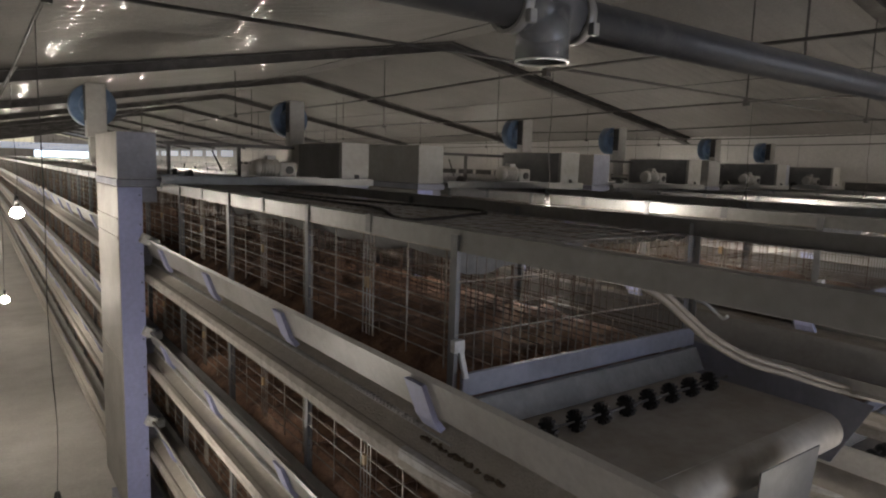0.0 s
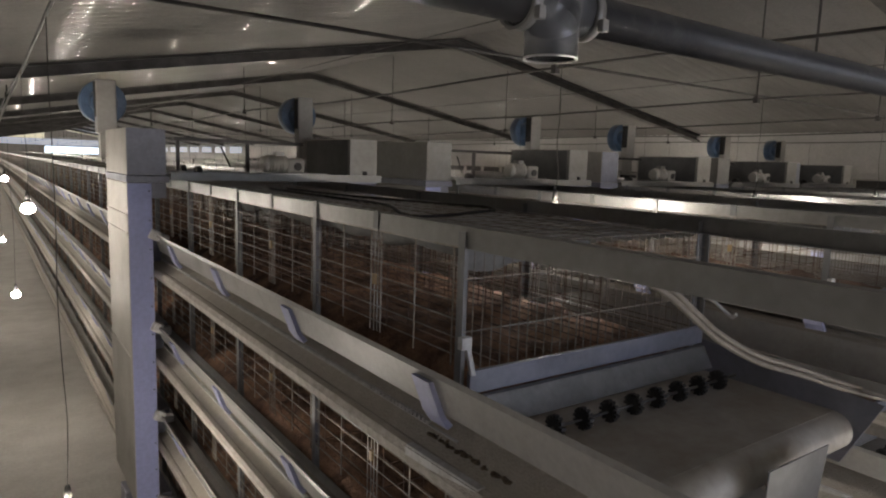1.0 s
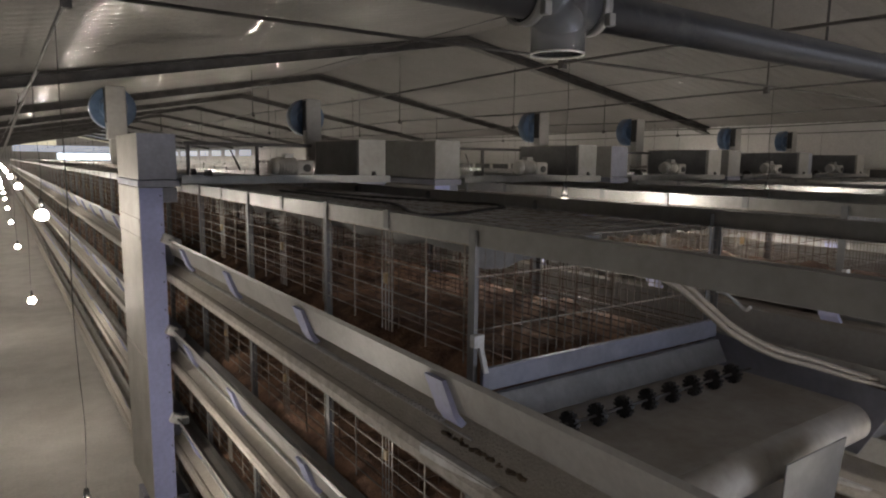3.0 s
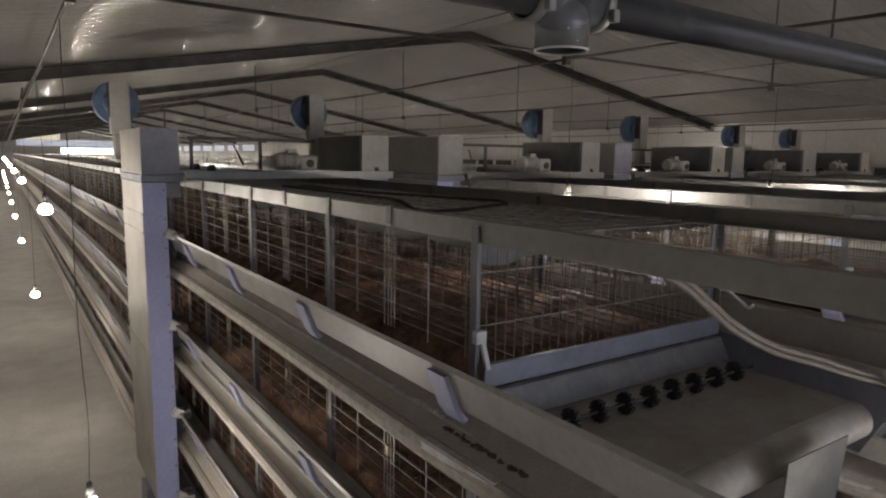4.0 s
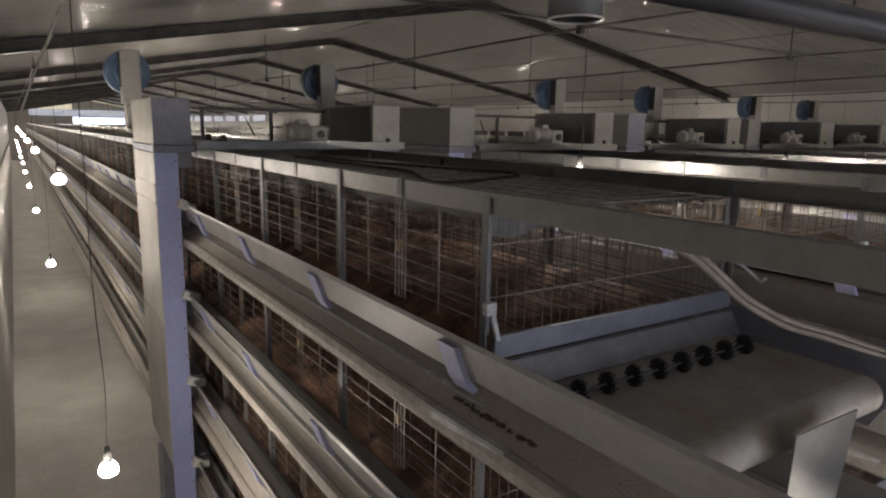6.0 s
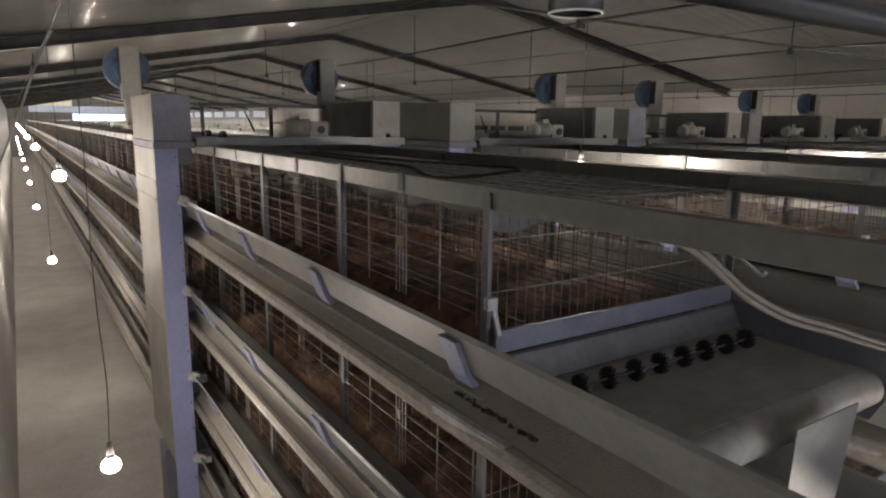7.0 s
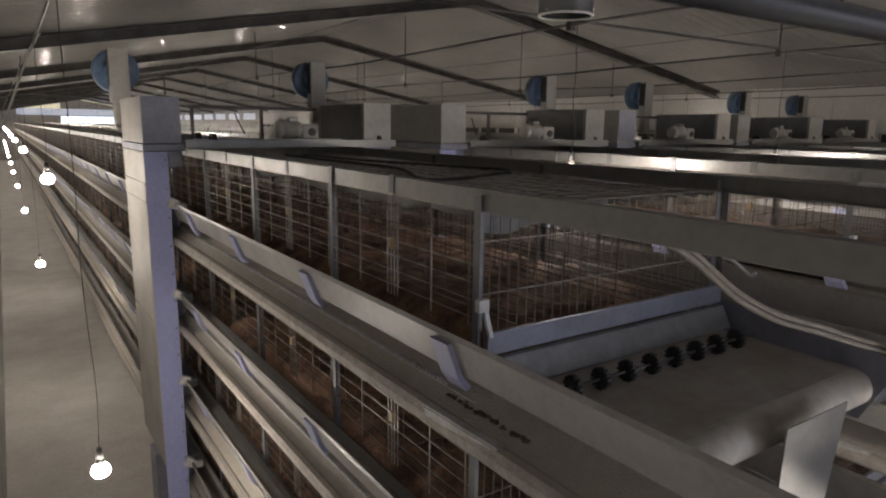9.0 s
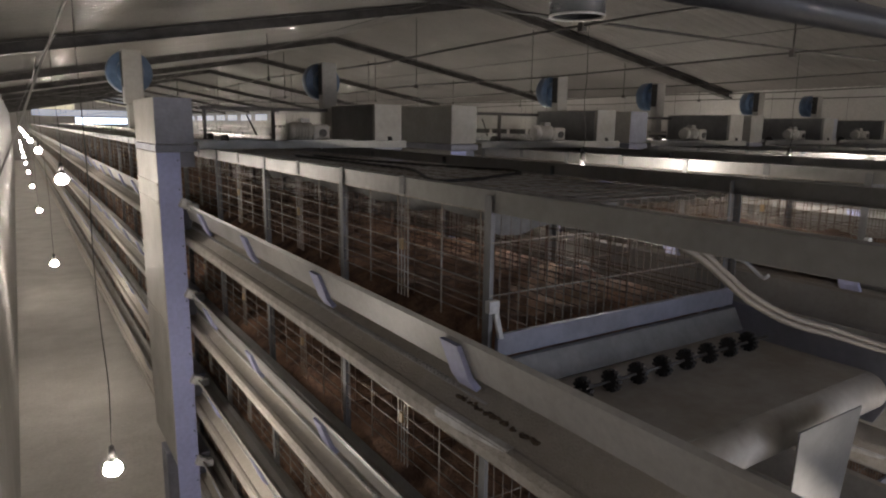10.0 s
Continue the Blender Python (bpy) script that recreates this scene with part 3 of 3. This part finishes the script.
        for x in (0.17, ROW_W + 0.34):
            bm = bmesh.new()
            rod(bm, (x - 0.02, y + 0.09, EYE - 0.135), (x + 0.02, y + 0.09, EYE - 0.135), 0.052, 18)
            part("roller", bm, black, e, "black rubber roller")
    # drive motor
    cx, cz = 0.87, EYE - 0.055
    bm = bmesh.new()
    rod(bm, (cx - 0.12, 0.10, cz), (cx + 0.04, 0.10, cz), 0.075, 20)
    rod(bm, (cx - 0.17, 0.10, cz), (cx - 0.115, 0.10, cz), 0.06, 20, r2=0.0755)
    motor = part("motor", bm, cream, e, "beige gear motor")
    for j in range(5):
        bm = bmesh.new()
        rod(bm, (cx - 0.11 + j * 0.026, 0.10, cz), (cx - 0.102 + j * 0.026, 0.10, cz), 0.08, 20)
        part("fin", bm, cream, motor)
    bm = bmesh.new()
    box(bm, cx + 0.03, cx + 0.19, 0.02, 0.18, cz - 0.075, cz + 0.055)
    part("gearbox", bm, cream, motor, bevel=0.02)
    bm = bmesh.new()
    rod(bm, (cx + 0.12, 0.021, cz - 0.015), (cx + 0.12, 0.008, cz - 0.015), 0.034, 18)
    part("shaft_hole", bm, black, motor)
    bm = bmesh.new()
    box(bm, cx - 0.06, cx + 0.02, 0.06, 0.14, cz + 0.07, cz + 0.105)
    part("terminal_box", bm, galv, motor, bevel=0.006)
    bm = bmesh.new()
    box(bm, cx - 0.2, cx + 0.3, -0.02, 0.3, cz - 0.085, cz - 0.072)
    part("motor_plate", bm, galv, motor)
    # frame behind the motor
    for name, x0, x1, z0, z1 in (("frame_post", 0.19, 0.22, EYE - 0.18, EYE + 0.12), ("frame_post", 0.81, 0.84, EYE - 0.18, EYE + 0.12), ("frame_bar", 0.17, 1.37, EYE + 0.12, EYE + 0.15)):
        bm = bmesh.new()
        box(bm, x0, x1, 0.80, 0.83, z0, z1)
        part(name, bm, steel_dark, e, bevel=0.003)
    bm = bmesh.new()
    rod(bm, (0.57, 0.78, EYE + 0.08), (0.66, 0.80, EYE - 0.10), 0.007, 6)
    part("lever", bm, black, e)
    for x in (0.02, 1.18):
        bm = bmesh.new()
        box(bm, x - 0.02, x + 0.02, -0.02, 0.86, EYE - 0.190, EYE - 0.155)
        part("side_runner", bm, galv, e, bevel=0.003)
    return e


cart = feeding_cart(True)
cart.matrix_basis = Matrix.Translation((ROW_X, CART_Y[0], 0))
plain_cart = feeding_cart(False)
plain_cart.matrix_basis = Matrix.Translation((ROW_X + PITCH, CART_Y[1], 0))
for i in range(2, ROWS):
    copy_thing(cart if i % 2 == 0 else plain_cart, Matrix.Translation((ROW_X + PITCH * i, CART_Y[i], 0)))

# ---------------------------------------------------------------- cable and hose on the first row
CZ = TOP - 0.024
cable("power_cable", [(1.93, 5.2, CZ), (1.93, 4.5, CZ), (1.95, 3.81, CZ), (1.94, 3.33, CZ), (1.67, 2.70, CZ), (1.66, 2.56, CZ), (1.89, 2.60, CZ), (2.17, 2.74, CZ),
      (2.34, 2.81, CZ), (2.46, 3.05, CZ), (2.38, 3.28, CZ), (2.26, 3.77, CZ), (2.13, 4.36, CZ), (2.08, 5.2, CZ)], 0.009, black)
tagged(bpy.data.objects["power_cable"], "loop of black power cable lying on the cage top", "cable")
for j, d in enumerate((0.0, 0.019)):
    h = cable("hose", [(1.25, 0.96, EYE - 0.232 - d), (1.357, 0.95, EYE - 0.285 - d), (1.47, 0.95, EYE - 0.355 - d), (1.595, 0.95, EYE - 0.43 - d), (1.80, 0.95, EYE - 0.52 - d),
                       (2.056, 0.95, EYE - 0.60 - d), (2.40, 0.95, EYE - 0.71 - d), (2.85, 0.95, EYE - 0.84 - d), (3.3, 0.95, EYE - 0.95 - d)], 0.0085, hose_mat)
    tagged(h, "dusty brown plastic hose sagging across the row end", "hose", "hoses at the row end")

# ---------------------------------------------------------------- overhead feed pipe
PZ, PY, TX = EYE + 0.499, 1.56, 1.505


def tube(bm, p, q, r, wall, seg=36):
    """An open pipe with a wall."""
    p, q = Vector(p), Vector(q)
    m = (q - p).to_track_quat("Z", "Y").to_matrix()
    ring = []
    for c, rad in ((p, r), (q, r), (q, r - wall), (p, r - wall)):
        ring.append([bm.verts.new(c + m @ Vector((rad * math.cos(2 * math.pi * i / seg), rad * math.sin(2 * math.pi * i / seg), 0))) for i in range(seg)])
    for a, b in ((0, 1), (1, 2), (2, 3), (3, 0)):
        for i in range(seg):
            f = bm.faces.new((ring[a][i], ring[a][(i + 1) % seg], ring[b][(i + 1) % seg], ring[b][i]))
            f.smooth = a in (0, 2)


pipe = empty("feed_pipe", "smoky clear plastic feed pipe with a downward tee", "pipe")
bm = bmesh.new()
rod(bm, (LEFT, PY, PZ), (RIGHT, PY, PZ), 0.066, 36)
part("main_pipe", bm, pipe_mat, pipe)
bm = bmesh.new()
tube(bm, (TX - 0.15, PY, PZ), (TX + 0.15, PY, PZ), 0.080, 0.012)
tee = part("tee", bm, tee_mat, pipe, "grey clear plastic tee")
bm = bmesh.new()
tube(bm, (TX, PY, PZ + 0.01), (TX, PY, PZ - 0.155), 0.086, 0.006)
part("spigot", bm, tee_mat, tee)
bm = bmesh.new()
tube(bm, (TX, PY, PZ - 0.155), (TX, PY, PZ - 0.161), 0.087, 0.007)
part("rim", bm, trough_mat, tee, "pale cut rim")
for x in (TX - 0.14, TX + 0.135):
    bm = bmesh.new()
    tube(bm, (x - 0.018, PY, PZ), (x + 0.018, PY, PZ), 0.088, 0.010)
    part("collar", bm, galv, tee)
    bm = bmesh.new()
    box(bm, x - 0.014, x + 0.014, PY - 0.105, PY - 0.080, PZ - 0.070, PZ - 0.03)
    part("clamp_bolt", bm, galv, tee, bevel=0.004)
for x in (3.2, 6.3, 9.4, 12.5):
    bm = bmesh.new()
    rod(bm, (x, PY, PZ + 0.066), (x, PY, EAVE + (RIDGE_Z - EAVE) * (1 - abs(x - RIDGE) / (RIDGE - LEFT)) + 0.1), 0.006, 6)
    part("hanger_rod", bm, steel_dark, pipe)

# ---------------------------------------------------------------- wires along the aisles, and their bulbs
AISLES = [0.28] + [ROW_X + PITCH * i - (PITCH - ROW_W) / 2 for i in range(1, ROWS + 1)]
WIRE_Z = EYE + 0.63


def under_roof(x):
    return EAVE + (RIDGE_Z - EAVE) * (1 - abs(x - RIDGE) / (RIDGE - LEFT if x < RIDGE else RIGHT - RIDGE))


for i, x in enumerate(AISLES):
    z = min(WIRE_Z, under_roof(x) - 0.24)
    w = empty("aisle_wire", "thin dark support wire strung along an aisle under the roof", "wire", "aisle wires")
    pts = []
    for k in range(-2, 11):
        y = FIRST + BAY * k
        if y < BACK:
            continue
        pts += [(x, y, z), (x, y + BAY / 2, z - 0.035)]
    pts = [(x, BACK, z)] + [p for p in pts if BACK < p[1] < FAR] + [(x, FAR, z)]
    cable("wire", pts, 0.009, steel_dark, w)
    for k in range(-2, 11):
        y = FIRST + BAY * k
        if BACK < y < FAR and under_roof(x) - 0.16 > z + 0.06:
            bm = bmesh.new()
            rod(bm, (x, y, z - 0.02), (x, y, under_roof(x) - 0.15), 0.007, 6)
            box(bm, x - 0.02, x + 0.02, y - 0.02, y + 0.02, z - 0.035, z + 0.02)
            part("hanger", bm, steel_dark, w)
for x in (4.2, 9.3):
    w = empty("aisle_wire", "thin dark support wire strung under the roof", "wire", "aisle wires")
    cable("wire", [(x, BACK, under_roof(x) - 0.17), (x, 20, under_roof(x) - 0.19), (x, 45, under_roof(x) - 0.16), (x, FAR, under_roof(x) - 0.17)], 0.006, steel_dark, w)


for y in (3.4, 22.0):
    bm = bmesh.new()
    rod(bm, (LEFT, y, EYE + 0.72), (RIGHT, y, EYE + 0.72), 0.011, 8)
    tagged(part("tie_rod", bm, steel_dark), "thin dark steel tie rod across the house under the roof", "rod", "tie rods")

strap = cable("brace_strap", [(0.50, 9.05, EYE + 1.0), (0.44, 9.05, EYE + 0.90), (0.28, 9.05, EYE + 0.55), (0.11, 9.05, EYE + 0.11), (-0.10, 9.05, EYE - 0.40), (-0.27, 9.05, EYE - 0.80)], 0.012, wall_mat)
tagged(strap, "pale slack strap slung from a rafter to the side wall", "strap")

crumbs = bmesh.new()
for i in range(130):
    y = 1.24 + 0.40 * random.random() ** 1.4
    x = ROW_X - 0.045 - 0.05 * random.random()
    r = 0.003 + 0.006 * random.random()
    m = Matrix.Translation((x, y, TOP - CAGE - 0.206 + 0.3 * (ROW_X - 0.1 - x) * 0.3 + r * 0.3)) @ Matrix.Diagonal((1.2, 1.4, 0.7, 1))
    bmesh.ops.create_icosphere(crumbs, subdivisions=1, radius=r, matrix=m)
tagged(part("spilled_feed", crumbs, litter_crumb), "brown crumbs of spilled feed on the egg tray", "feed", kind="stuff")


def hanging_bulb(length):
    e = empty("hanging_bulb", "lit bare bulb hanging on a thin black cord", "bulb", "aisle bulbs")
    bm = bmesh.new()
    bmesh.ops.create_icosphere(bm, subdivisions=3, radius=0.047)
    for v in bm.verts:
        v.co.z *= 1.0 if v.co.z > 0 else 0.7
    part("bulb", bm, bulb_mat, e, "glowing white bulb", smooth=True)
    bm = bmesh.new()
    rod(bm, (0, 0, 0.046), (0, 0, 0.078), 0.024, 14, r2=0.020)
    rod(bm, (0, 0, 0.075), (0, 0, 0.135), 0.022, 14, r2=0.012)
    part("socket", bm, black, e, "black socket")
    pts = [(0.018 * math.sin(j * 0.9) * (1 - j / 7), 0.012 * math.sin(j * 1.7) * (1 - j / 7), 0.13 + (length - 0.13) * j / 7) for j in range(8)]
    pts[0] = (0, 0, 0.13)
    cable("cord", pts, 0.0024, cord_mat, e)
    return e


LOW, HIGH, STEP = EYE - 1.84, EYE - 0.46, 6.10
kinds = {}
for i, x in enumerate(AISLES):
    z = min(WIRE_Z, under_roof(x) - 0.24)
    low = [(-2.44 if i == 0 else 0.0) + STEP * j for j in range(14)]
    high = [(6.0 if i == 0 else -3.05) + STEP * j for j in range(13)]
    for level, places in ((LOW, low), (HIGH if i == 0 else EYE - 0.283, high)):
        key = (level, round(z, 3))
        for y in places:
            if y > FAR - 2:
                continue
            if key not in kinds:
                kinds[key] = hanging_bulb(z - level)
                kinds[key].matrix_basis = Matrix.Translation((x, y, level))
            else:
                copy_thing(kinds[key], pose(x, y, level, 0, 0, (y * 77) % 360))
